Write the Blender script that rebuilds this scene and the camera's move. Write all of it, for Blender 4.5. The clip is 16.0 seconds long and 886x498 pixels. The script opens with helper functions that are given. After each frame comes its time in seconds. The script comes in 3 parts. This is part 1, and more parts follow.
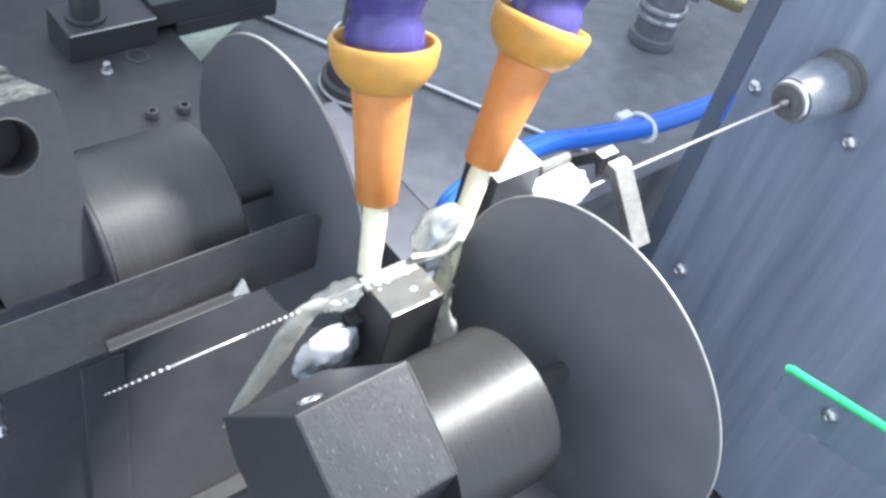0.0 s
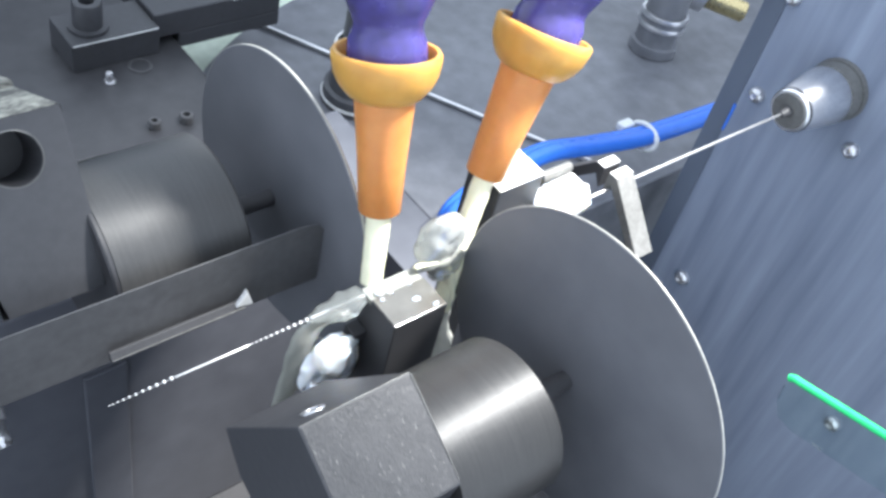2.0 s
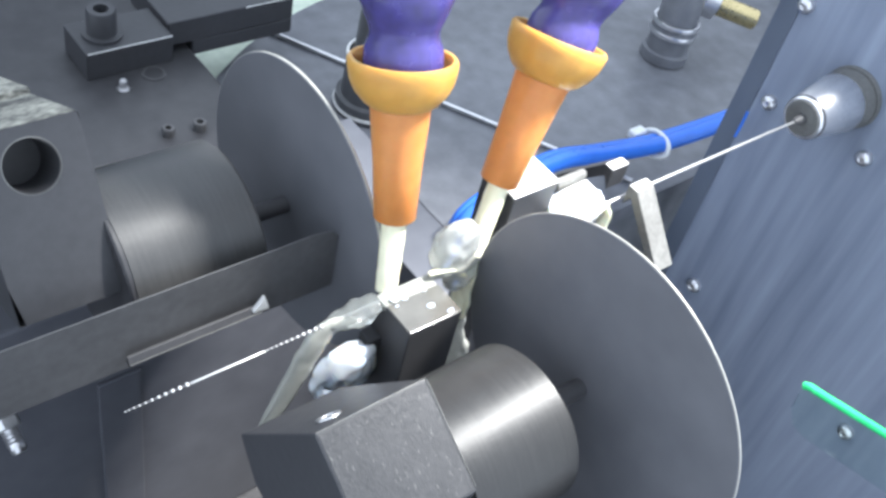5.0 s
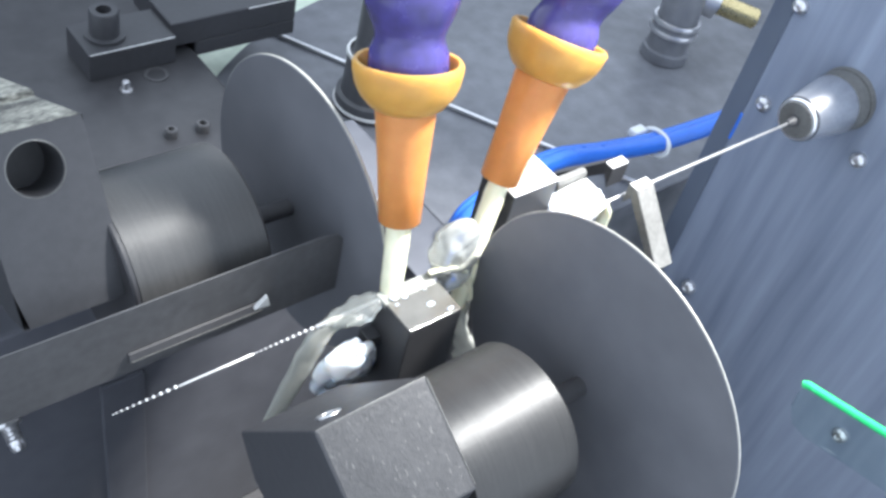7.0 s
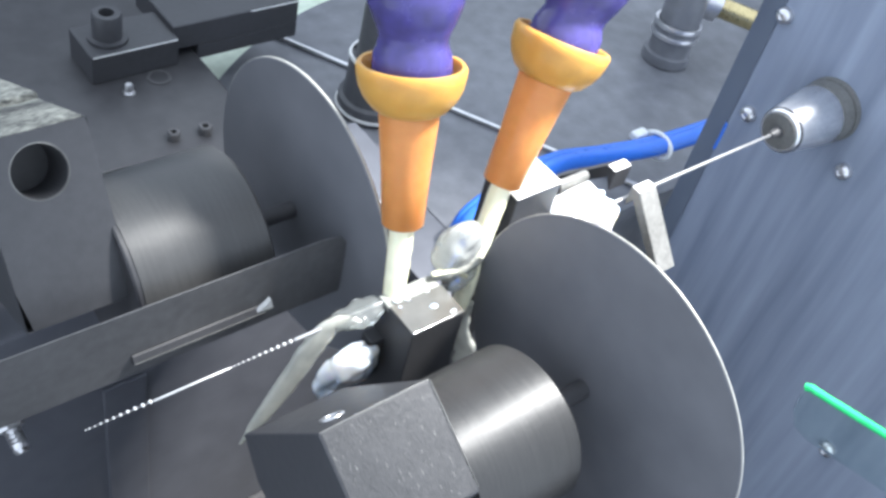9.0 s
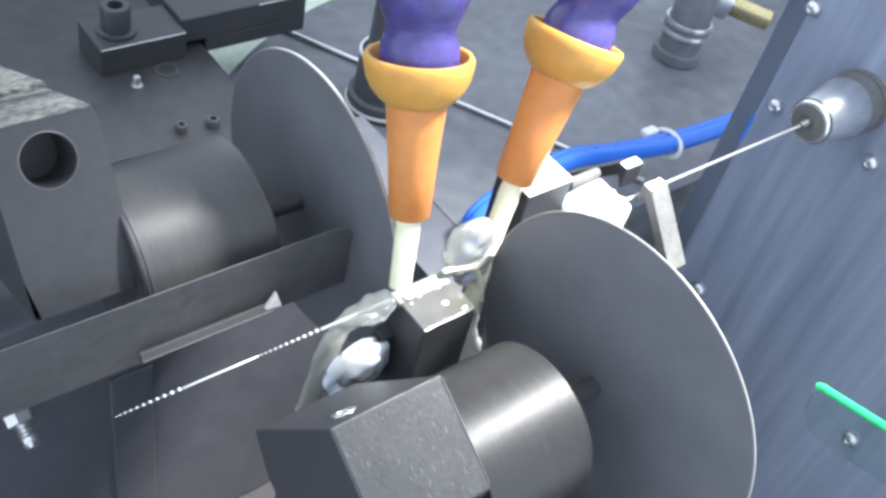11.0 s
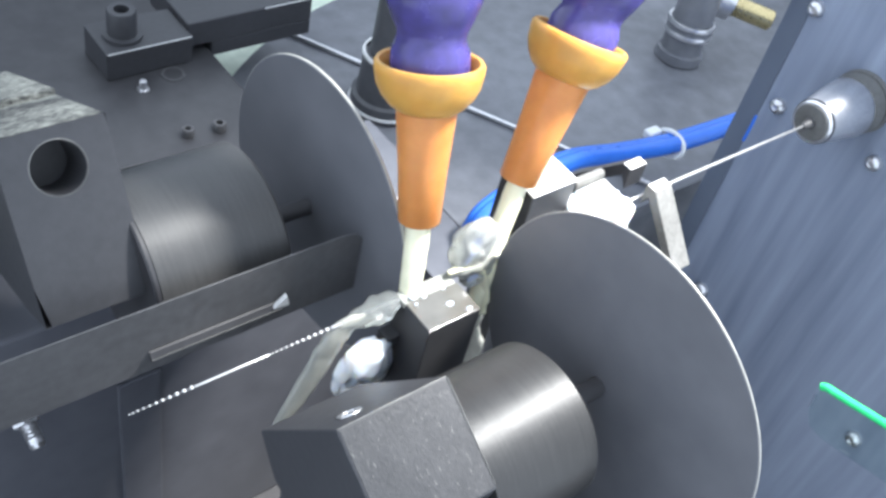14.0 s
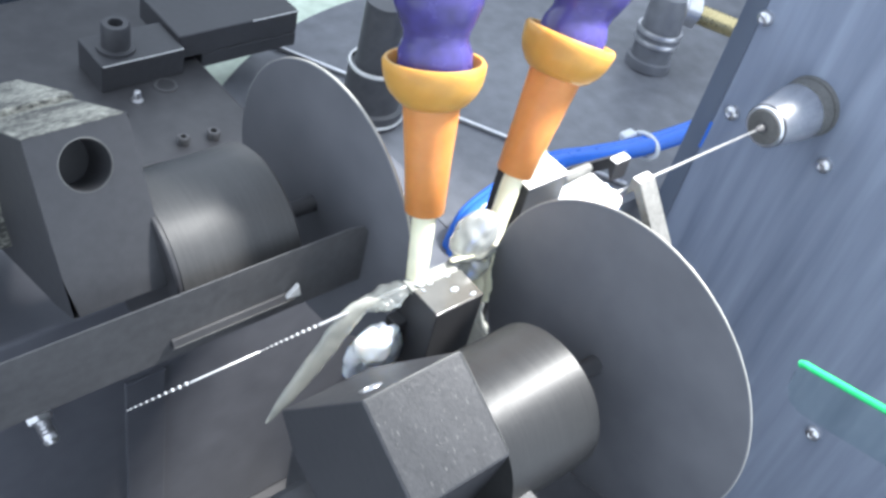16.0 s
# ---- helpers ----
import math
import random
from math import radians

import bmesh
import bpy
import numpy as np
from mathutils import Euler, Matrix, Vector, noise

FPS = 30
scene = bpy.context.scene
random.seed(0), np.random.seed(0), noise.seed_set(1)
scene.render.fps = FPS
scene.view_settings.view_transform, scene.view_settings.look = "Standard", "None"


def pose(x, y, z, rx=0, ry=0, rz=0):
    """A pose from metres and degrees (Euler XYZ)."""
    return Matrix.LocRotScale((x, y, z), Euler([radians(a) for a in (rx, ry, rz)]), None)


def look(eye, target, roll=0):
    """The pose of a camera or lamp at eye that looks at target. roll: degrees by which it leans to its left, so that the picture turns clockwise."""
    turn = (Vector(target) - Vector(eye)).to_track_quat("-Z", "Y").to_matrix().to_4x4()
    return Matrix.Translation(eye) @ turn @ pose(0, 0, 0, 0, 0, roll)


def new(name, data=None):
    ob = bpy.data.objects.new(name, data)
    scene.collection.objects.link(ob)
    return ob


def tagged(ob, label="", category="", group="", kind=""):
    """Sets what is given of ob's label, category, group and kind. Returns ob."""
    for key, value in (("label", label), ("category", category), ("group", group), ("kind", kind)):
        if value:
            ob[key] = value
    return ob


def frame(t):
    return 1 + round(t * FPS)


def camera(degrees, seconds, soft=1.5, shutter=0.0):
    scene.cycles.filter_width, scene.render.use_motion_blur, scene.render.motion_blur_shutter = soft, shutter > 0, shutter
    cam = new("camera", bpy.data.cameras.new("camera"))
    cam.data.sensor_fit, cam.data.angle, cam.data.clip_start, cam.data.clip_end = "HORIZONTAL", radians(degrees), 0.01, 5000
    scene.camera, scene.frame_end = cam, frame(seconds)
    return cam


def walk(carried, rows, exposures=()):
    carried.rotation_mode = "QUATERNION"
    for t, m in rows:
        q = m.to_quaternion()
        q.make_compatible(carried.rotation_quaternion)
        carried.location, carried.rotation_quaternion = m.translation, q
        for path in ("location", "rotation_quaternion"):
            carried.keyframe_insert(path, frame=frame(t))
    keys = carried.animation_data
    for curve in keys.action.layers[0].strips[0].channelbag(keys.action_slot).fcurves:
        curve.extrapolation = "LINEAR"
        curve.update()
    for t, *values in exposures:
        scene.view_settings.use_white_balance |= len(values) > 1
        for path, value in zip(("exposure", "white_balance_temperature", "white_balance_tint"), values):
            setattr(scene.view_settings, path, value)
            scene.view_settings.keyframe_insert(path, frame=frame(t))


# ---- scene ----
cam = camera(47.99, 16.0, soft=3.0)
PATH = [
    (0, look((-0.09104, -0.09573, 0.14493), (0.01716, -0.00285, 0.00469), 16.03)),
    (0.5, look((-0.09098, -0.09587, 0.14511), (0.01735, -0.00279, 0.00511), 15.92)),
    (1, look((-0.09106, -0.09562, 0.14513), (0.01740, -0.00238, 0.00534), 15.90)),
    (1.5, look((-0.09116, -0.09554, 0.14497), (0.01729, -0.00204, 0.00534), 15.86)),
    (2, look((-0.09127, -0.09535, 0.14563), (0.01721, -0.00144, 0.00629), 15.76)),
    (2.5, look((-0.09152, -0.09499, 0.14547), (0.01697, -0.00049, 0.00654), 15.57)),
    (3, look((-0.09206, -0.09452, 0.14513), (0.01625, 0.00067, 0.00654), 15.45)),
    (3.5, look((-0.09221, -0.09453, 0.14502), (0.01597, 0.00093, 0.00651), 15.43)),
    (4, look((-0.09231, -0.09472, 0.14536), (0.01561, 0.00105, 0.00686), 15.35)),
    (6.5, look((-0.09259, -0.09455, 0.14510), (0.01517, 0.00129, 0.00653), 15.34)),
    (7, look((-0.09256, -0.09491, 0.14527), (0.01513, 0.00085, 0.00659), 15.39)),
    (7.5, look((-0.09259, -0.09491, 0.14549), (0.01534, 0.00087, 0.00701), 15.34)),
    (8, look((-0.09273, -0.09486, 0.14563), (0.01508, 0.00125, 0.00727), 15.33)),
    (8.5, look((-0.09277, -0.09481, 0.14536), (0.01488, 0.00157, 0.00707), 15.25)),
    (9, look((-0.09312, -0.09475, 0.14531), (0.01469, 0.00143, 0.00702), 15.37)),
    (11.5, look((-0.09378, -0.09404, 0.14463), (0.01250, 0.00279, 0.00561), 15.25)),
    (12, look((-0.09328, -0.09423, 0.14476), (0.01279, 0.00263, 0.00560), 15.11)),
    (12.5, look((-0.09346, -0.09435, 0.14500), (0.01281, 0.00249, 0.00598), 15.13)),
    (13, look((-0.09380, -0.09436, 0.14485), (0.01263, 0.00244, 0.00592), 15.19)),
    (13.5, look((-0.09374, -0.09435, 0.14498), (0.01268, 0.00247, 0.00605), 15.24)),
    (14, look((-0.09452, -0.09383, 0.14496), (0.01196, 0.00299, 0.00608), 15.22)),
    (14.5, look((-0.09608, -0.09369, 0.14516), (0.01073, 0.00310, 0.00651), 15.24)),
    (15, look((-0.10089, -0.09379, 0.14657), (0.00741, 0.00233, 0.00860), 15.43)),
    (15.5, look((-0.10445, -0.09674, 0.14696), (0.00611, -0.00130, 0.01033), 15.67)),
    (16, look((-0.10949, -0.09824, 0.14694), (0.00403, -0.00353, 0.01224), 15.65)),
]
walk(cam, PATH)

# ---- light: the machine's work lamp and the dim room round it ----
world = bpy.data.worlds.new("room_light")
world.use_nodes = True
scene.world = world
bg = world.node_tree.nodes["Background"]
bg.inputs["Color"].default_value = (0.735, 0.845, 1.0, 1)
bg.inputs["Strength"].default_value = 2.02
lamp_data = bpy.data.lights.new("work_lamp", "SPOT")
lamp_data.spot_size, lamp_data.spot_blend, lamp_data.shadow_soft_size = radians(26), 1.0, 0.04
lamp_data.energy, lamp_data.color = 62.0, (0.985, 0.985, 0.975)
work_lamp = new("work_lamp", lamp_data)
work_lamp.matrix_world = look((0.24, -0.08, 0.42), (0.052, -0.006, 0.0))


# ---- materials ----
def material(name, base, second=None, rough=0.5, metal=0.0, grain=400.0, stretch=(1, 1, 1), bump=0.15, coat=0.0,
             transmission=0.0, ior=1.45, spread=0.5, rough_var=0.12, subsurface=0.0, mid=0.5, depth=2.0):
    """Two colours mixed by a coarse and a fine noise, with matching roughness and relief. grain is per metre, depth in millimetres."""
    m = bpy.data.materials.new(name)
    m.use_nodes = True
    t, n, l = m.node_tree, m.node_tree.nodes, m.node_tree.links
    b = n["Principled BSDF"]
    co = n.new("ShaderNodeTexCoord")
    mp = n.new("ShaderNodeMapping")
    mp.inputs["Scale"].default_value = stretch
    l.new(co.outputs["Object"], mp.inputs["Vector"])
    coarse, fine = n.new("ShaderNodeTexNoise"), n.new("ShaderNodeTexNoise")
    for tex, s, d in ((coarse, grain * 0.22, 3.0), (fine, grain * 2.2, 6.0)):
        tex.inputs["Scale"].default_value, tex.inputs["Detail"].default_value = s, d
        l.new(mp.outputs["Vector"], tex.inputs["Vector"])
    add = n.new("ShaderNodeMath")
    add.operation = "MULTIPLY_ADD"
    add.inputs[1].default_value = 0.55
    l.new(fine.outputs["Fac"], add.inputs[0])
    half = n.new("ShaderNodeMath")
    half.operation = "MULTIPLY"
    half.inputs[1].default_value = 0.45
    l.new(coarse.outputs["Fac"], half.inputs[0])
    l.new(half.outputs[0], add.inputs[2])
    ramp = n.new("ShaderNodeValToRGB")
    second = second or tuple(c * 0.6 for c in base)
    ramp.color_ramp.elements[0].position, ramp.color_ramp.elements[1].position = mid - spread * 0.3, mid + spread * 0.3
    ramp.color_ramp.elements[0].color, ramp.color_ramp.elements[1].color = (*second, 1), (*base, 1)
    l.new(add.outputs[0], ramp.inputs["Fac"])
    l.new(ramp.outputs["Color"], b.inputs["Base Color"])
    rr = n.new("ShaderNodeMapRange")
    rr.inputs["To Min"].default_value, rr.inputs["To Max"].default_value = max(0.02, rough - rough_var), min(1, rough + rough_var)
    l.new(add.outputs[0], rr.inputs["Value"])
    l.new(rr.outputs[0], b.inputs["Roughness"])
    b.inputs["Metallic"].default_value = metal
    b.inputs["Coat Weight"].default_value = coat
    b.inputs["Coat Roughness"].default_value = 0.1
    b.inputs["Transmission Weight"].default_value = transmission
    b.inputs["IOR"].default_value = ior
    b.inputs["Subsurface Weight"].default_value = subsurface
    b.inputs["Subsurface Radius"].default_value = (1.0, 0.8, 0.6)
    b.inputs["Subsurface Scale"].default_value = depth * 0.001
    if bump:
        bu = n.new("ShaderNodeBump")
        bu.inputs["Strength"].default_value, bu.inputs["Distance"].default_value = bump, 0.0004
        l.new(add.outputs[0], bu.inputs["Height"])
        l.new(bu.outputs["Normal"], b.inputs["Normal"])
    return m


OXIDE = material("black_oxide_steel", (0.090, 0.092, 0.100), (0.060, 0.062, 0.068), 0.45, 0.0, 120)
CAST = material("dark_cast_steel", (0.054, 0.055, 0.061), (0.034, 0.035, 0.039), 0.48, 0.0, 220, bump=0.25, spread=0.8)
OXIDE_LIGHT = material("worn_oxide_steel", (0.090, 0.090, 0.094), (0.060, 0.060, 0.063), 0.45, 0.0, 200)
SCRATCHED = material("scratched_steel_face", (0.062, 0.062, 0.065), (0.038, 0.038, 0.040), 0.38, 0.05, 900, (1.6, 0.5, 0.5), 0.5, spread=0.6)
BRUSHED = material("turned_steel", (0.064, 0.064, 0.064), (0.040, 0.040, 0.041), 0.38, 0.55, 2600, (3, 0.15, 0.15), 0.22, spread=0.8)
TURNED_DARK = material("turned_dark_steel", (0.080, 0.080, 0.080), (0.050, 0.050, 0.051), 0.45, 0.25, 2600, (3, 0.15, 0.15), 0.2, spread=0.8)
SCRAPED = material("scraped_casting", (0.40, 0.40, 0.345), (0.035, 0.035, 0.033), 0.55, 0.0, 480, (0.7, 1.1, 1.1), 0.7, spread=0.35, mid=0.52)
WHEEL = material("wheel_body", (0.150, 0.153, 0.168), (0.102, 0.106, 0.119), 0.46, 0.0, 45, bump=0.02, spread=0.7)
ABRASIVE = material("abrasive_rim", (0.52, 0.51, 0.47), (0.36, 0.35, 0.32), 0.35, 0.2, 1500, bump=0.3)
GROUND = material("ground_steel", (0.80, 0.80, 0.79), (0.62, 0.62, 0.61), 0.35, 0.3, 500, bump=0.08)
WETSTEEL = material("wet_ground_steel", (0.115, 0.113, 0.105), (0.065, 0.063, 0.057), 0.14, 0.0, 80, bump=0.12, coat=0.7, spread=0.6)
FINGER = material("worn_finger_steel", (0.17, 0.17, 0.165), (0.105, 0.105, 0.10), 0.45, 0.1, 400, bump=0.3)
STEEL = material("bright_steel", (0.74, 0.74, 0.75), (0.56, 0.56, 0.58), 0.30, 0.9, 500, bump=0.05)
COLLET = material("polished_collet_steel", (0.90, 0.90, 0.91), (0.66, 0.66, 0.68), 0.32, 0.92, 900, (0.25, 2, 2), 0.1)
ROD = material("drawn_wire", (0.52, 0.52, 0.52), (0.42, 0.42, 0.42), 0.3, 0.7, 700, (0.2, 1, 1), 0.05)
ORANGE = material("orange_plastic", (0.60, 0.25, 0.075), (0.52, 0.205, 0.058), 0.36, 0.0, 160, bump=0.06, subsurface=0.7, depth=3.5)
YELLOW = material("amber_plastic", (0.55, 0.30, 0.07), (0.46, 0.245, 0.052), 0.33, 0.0, 160, bump=0.06, subsurface=0.6, depth=3.0)
INDIGO = material("indigo_plastic", (0.074, 0.061, 0.255), (0.048, 0.043, 0.118), 0.26, 0.0, 110, bump=0.08, spread=0.5)
BLUE = material("blue_tube", (0.035, 0.17, 0.68), (0.028, 0.14, 0.58), 0.3, 0.0, 160, bump=0.05)
NYLON = material("white_nylon", (0.70, 0.72, 0.72), (0.6, 0.62, 0.62), 0.4, 0.0, 300)
THIN_COOLANT = material("thin_milky_coolant", (0.52, 0.52, 0.47), (0.40, 0.41, 0.38), 0.14, 0.0, 200, (1, 1, 0.35), 0.3, coat=0.5, transmission=0.5, ior=1.2)
COOLANT = material("milky_coolant", (0.84, 0.81, 0.60), (0.72, 0.70, 0.50), 0.14, 0.0, 220, (1, 1, 0.35), 0.3, coat=0.6, subsurface=0.2)
FOAM = material("white_coolant_foam", (0.95, 0.955, 0.94), (0.88, 0.89, 0.89), 0.16, 0.0, 200, bump=0.3, coat=0.8, subsurface=0.9, depth=9.0)
CLEAR = material("clear_coolant", (0.84, 0.85, 0.82), (0.60, 0.62, 0.60), 0.1, 0.0, 120, bump=0.1, transmission=0.7, ior=1.3)
FILM = material("thin_coolant_film", (0.62, 0.65, 0.64), (0.45, 0.48, 0.47), 0.1, 0.0, 160, bump=0.35, transmission=0.85, ior=1.2)
GREEN = material("green_acrylic_edge", (0.05, 0.82, 0.27), (0.035, 0.70, 0.22), 0.25, 0.0, 120, bump=0.02)
GREEN_SHEET = material("green_acrylic_sheet", (0.88, 0.96, 0.93), (0.80, 0.90, 0.87), 0.1, 0.0, 90, bump=0.05, transmission=1.0, ior=1.05)
PAINT = material("grey_blue_paint", (0.13, 0.155, 0.20), (0.09, 0.11, 0.15), 0.45, 0.0, 40, (1, 1, 0.3), 0.1)
STREAKED = material("streaked_wet_plate", (0.305, 0.35, 0.44), (0.170, 0.20, 0.268), 0.38, 0.0, 26, (1.0, 2.6, 0.2), 0.15, spread=0.45)
TRAY = material("oily_cast_base", (0.195, 0.202, 0.222), (0.115, 0.120, 0.135), 0.4, 0.0, 60, bump=0.2)
BED = material("dark_oily_bed", (0.118, 0.123, 0.142), (0.090, 0.094, 0.110), 0.4, 0.0, 60, bump=0.3)
PALE = material("pale_green_casting", (0.72, 0.80, 0.68), (0.50, 0.58, 0.47), 0.45, 0.0, 90)
BLACKED = material("blackened_and_shaded_steel", (0.042, 0.042, 0.046), (0.032, 0.032, 0.035), 0.55, 0.0, 300)
HOUSING = material("oily_dark_housing", (0.054, 0.054, 0.058), (0.030, 0.030, 0.034), 0.45, 0.0, 70, bump=0.25)
RUBBER = material("black_rubber", (0.05, 0.05, 0.056), (0.035, 0.035, 0.04), 0.3, 0.0, 200)
BRASS = material("brass", (0.62, 0.52, 0.28), (0.45, 0.37, 0.2), 0.28, 0.9, 300)

# ---- building helpers: shapes in millimetres, objects in metres ----
MM = 0.001
ORIGIN = {}


def thing(name, at, label, category, group="", kind=""):
    ob = new(name)
    ob.empty_display_size = 0.005
    ob.location = Vector(at) * MM
    ORIGIN[ob] = Vector(at)
    return tagged(ob, label, category, group, kind)


def finish(bm, smooth):
    bmesh.ops.recalc_face_normals(bm, faces=bm.faces)
    for f in bm.faces:
        f.smooth = smooth


def part(name, bm, mat, parent, label="", smooth=False):
    """One mesh object under a thing or under a part; the bmesh is in millimetres of the place."""
    finish(bm, smooth)
    o = ORIGIN[parent]
    bmesh.ops.transform(bm, matrix=Matrix.Scale(MM, 4) @ Matrix.Translation(-o), verts=bm.verts)
    me = bpy.data.meshes.new(name)
    bm.to_mesh(me)
    bm.free()
    me.materials.append(mat)
    ob = new(name, me)
    ob.parent = parent
    ORIGIN[ob] = o
    if smooth:
        me.set_sharp_from_angle(angle=radians(38))
    return tagged(ob, label)


def single(name, bm, mat, at, label, category, group="", kind="", smooth=False):
    """A thing that is one mesh."""
    finish(bm, smooth)
    bmesh.ops.transform(bm, matrix=Matrix.Scale(MM, 4) @ Matrix.Translation(-Vector(at)), verts=bm.verts)
    me = bpy.data.meshes.new(name)
    bm.to_mesh(me)
    bm.free()
    me.materials.append(mat)
    ob = new(name, me)
    ob.location = Vector(at) * MM
    ORIGIN[ob] = Vector(at)
    if smooth:
        me.set_sharp_from_angle(angle=radians(38))
    return tagged(ob, label, category, group, kind)


def prism(poly, x0, x1, bevel=0.4, axis="x", bm=None):
    """A polygon extruded along an axis: (y, z) along x, (x, z) along y, (x, y) along z; its edges are bevelled."""
    own = bmesh.new()
    place = {"x": lambda u, a, b: (u, a, b), "y": lambda u, a, b: (a, u, b), "z": lambda u, a, b: (a, b, u)}[axis]
    v = [own.verts.new(place(x0, a, b)) for a, b in poly]
    w = [own.verts.new(place(x1, a, b)) for a, b in poly]
    n = len(poly)
    own.faces.new(v)
    own.faces.new(w[::-1])
    for i in range(n):
        own.faces.new((v[i], w[i], w[(i + 1) % n], v[(i + 1) % n]))
    bmesh.ops.recalc_face_normals(own, faces=own.faces)
    if bevel:
        bmesh.ops.bevel(own, geom=list(own.edges), offset=bevel, segments=2, affect="EDGES", profile=0.5)
    if bm is None:
        return own
    me = bpy.data.meshes.new("joined")
    own.to_mesh(me)
    own.free()
    bm.from_mesh(me)
    bpy.data.meshes.remove(me)
    return bm


def block(lo, hi, bevel=0.4, bm=None):
    (a, b, c), (d, e, f) = lo, hi
    return prism([(b, c), (e, c), (e, f), (b, f)], a, d, bevel, "x", bm)


def frame_of(axis):
    a = Vector(axis).normalized()
    u = a.orthogonal().normalized()
    return a, u, a.cross(u)


def lathe(start, axis, profile, seg=48, bm=None):
    """A turned body: profile of (distance along the axis, radius)."""
    bm = bm or bmesh.new()
    a, u, w = frame_of(axis)
    s0 = Vector(start)
    rings = []
    for s, r in profile:
        if r < 1e-6:
            rings.append([bm.verts.new(s0 + a * s)])
        else:
            rings.append([bm.verts.new(s0 + a * s + (u * math.cos(k * math.tau / seg) + w * math.sin(k * math.tau / seg)) * r)
                          for k in range(seg)])
    for p, q in zip(rings, rings[1:]):
        if len(p) == 1 and len(q) == 1:
            continue
        for k in range(seg):
            j = (k + 1) % seg
            if len(p) == 1:
                bm.faces.new((p[0], q[k], q[j]))
            elif len(q) == 1:
                bm.faces.new((p[k], q[0], p[j]))
            else:
                bm.faces.new((p[k], q[k], q[j], p[j]))
    return bm


def smooth_path(points, steps=6):
    p = [Vector(q) for q in points]
    p = [p[0] * 2 - p[1]] + p + [p[-1] * 2 - p[-2]]
    out = []
    for i in range(1, len(p) - 2):
        for k in range(steps):
            t = k / steps
            out.append(0.5 * (2 * p[i] + (p[i + 1] - p[i - 1]) * t + (2 * p[i - 1] - 5 * p[i] + 4 * p[i + 1] - p[i + 2]) * t * t
                              + (3 * p[i] - p[i - 1] - 3 * p[i + 1] + p[i + 2]) * t ** 3))
    out.append(p[-2])
    return out


def tube(points, radii, seg=16, flat=1.0, rough=0.0, steps=6, bm=None, side=None):
    """A tube along a smooth path; radii at the given points, flattened by flat across side, with an uneven skin by rough."""
    bm = bm or bmesh.new()
    path = smooth_path(points, steps)
    n = len(path)
    if not isinstance(radii, (list, tuple)):
        radii = [radii] * len(points)
    rings = []
    up = Vector(side or (0.1, 0.2, 1.0)).normalized()
    for i, q in enumerate(path):
        d = (path[min(i + 1, n - 1)] - path[max(i - 1, 0)]).normalized()
        u = (up - d * up.dot(d)).normalized()
        w = d.cross(u)
        s = i / (n - 1) * (len(radii) - 1)
        k = min(int(s), len(radii) - 2)
        r = radii[k] + (radii[k + 1] - radii[k]) * (s - k)
        ring = []
        for j in range(seg):
            a = j * math.tau / seg
            v = u * math.cos(a) * flat + w * math.sin(a)
            e = 1 + rough * noise.noise((q + v * r) * 0.45)
            ring.append(bm.verts.new(q + v * r * e))
        rings.append(ring)
    for p, q in zip(rings, rings[1:]):
        for j in range(seg):
            bm.faces.new((p[j], q[j], q[(j + 1) % seg], p[(j + 1) % seg]))
    bm.faces.new(rings[0][::-1])
    bm.faces.new(rings[-1])
    return bm


def lump(at, size, rough=0.35, detail=4, freq=0.25, seed=0.0, bm=None):
    """An uneven liquid lump."""
    own = bmesh.new()
    bmesh.ops.create_icosphere(own, subdivisions=detail, radius=1.0)
    for v in own.verts:
        q = Vector((v.co.x * size[0], v.co.y * size[1], v.co.z * size[2]))
        e = 1 + rough * noise.noise(q * freq + Vector((seed, seed * 2, 0))) + rough * 0.4 * noise.noise(q * freq * 3)
        v.co = q * e + Vector(at)
    if bm is None:
        return own
    me = bpy.data.meshes.new("joined")
    own.to_mesh(me)
    own.free()
    bm.from_mesh(me)
    bpy.data.meshes.remove(me)
    return bm


# ---- setting ----
single("floor", block((-400, -300, -190), (480, 330, -170), 1.0), HOUSING, (0, 0, -170), "oily dark cast machine bed under the wheels", "machine bed", kind="structure")
single("wall_back", block((-400, 330, -190), (500, 345, 40), 1.0), PAINT, (0, 330, -90), "grey blue painted sheet metal enclosure wall", "wall", kind="structure")
single("wall_side", block((480, -300, -190), (495, 329, 40), 1.0), PAINT, (480, 0, -90), "grey blue painted sheet metal enclosure wall", "wall", kind="structure")

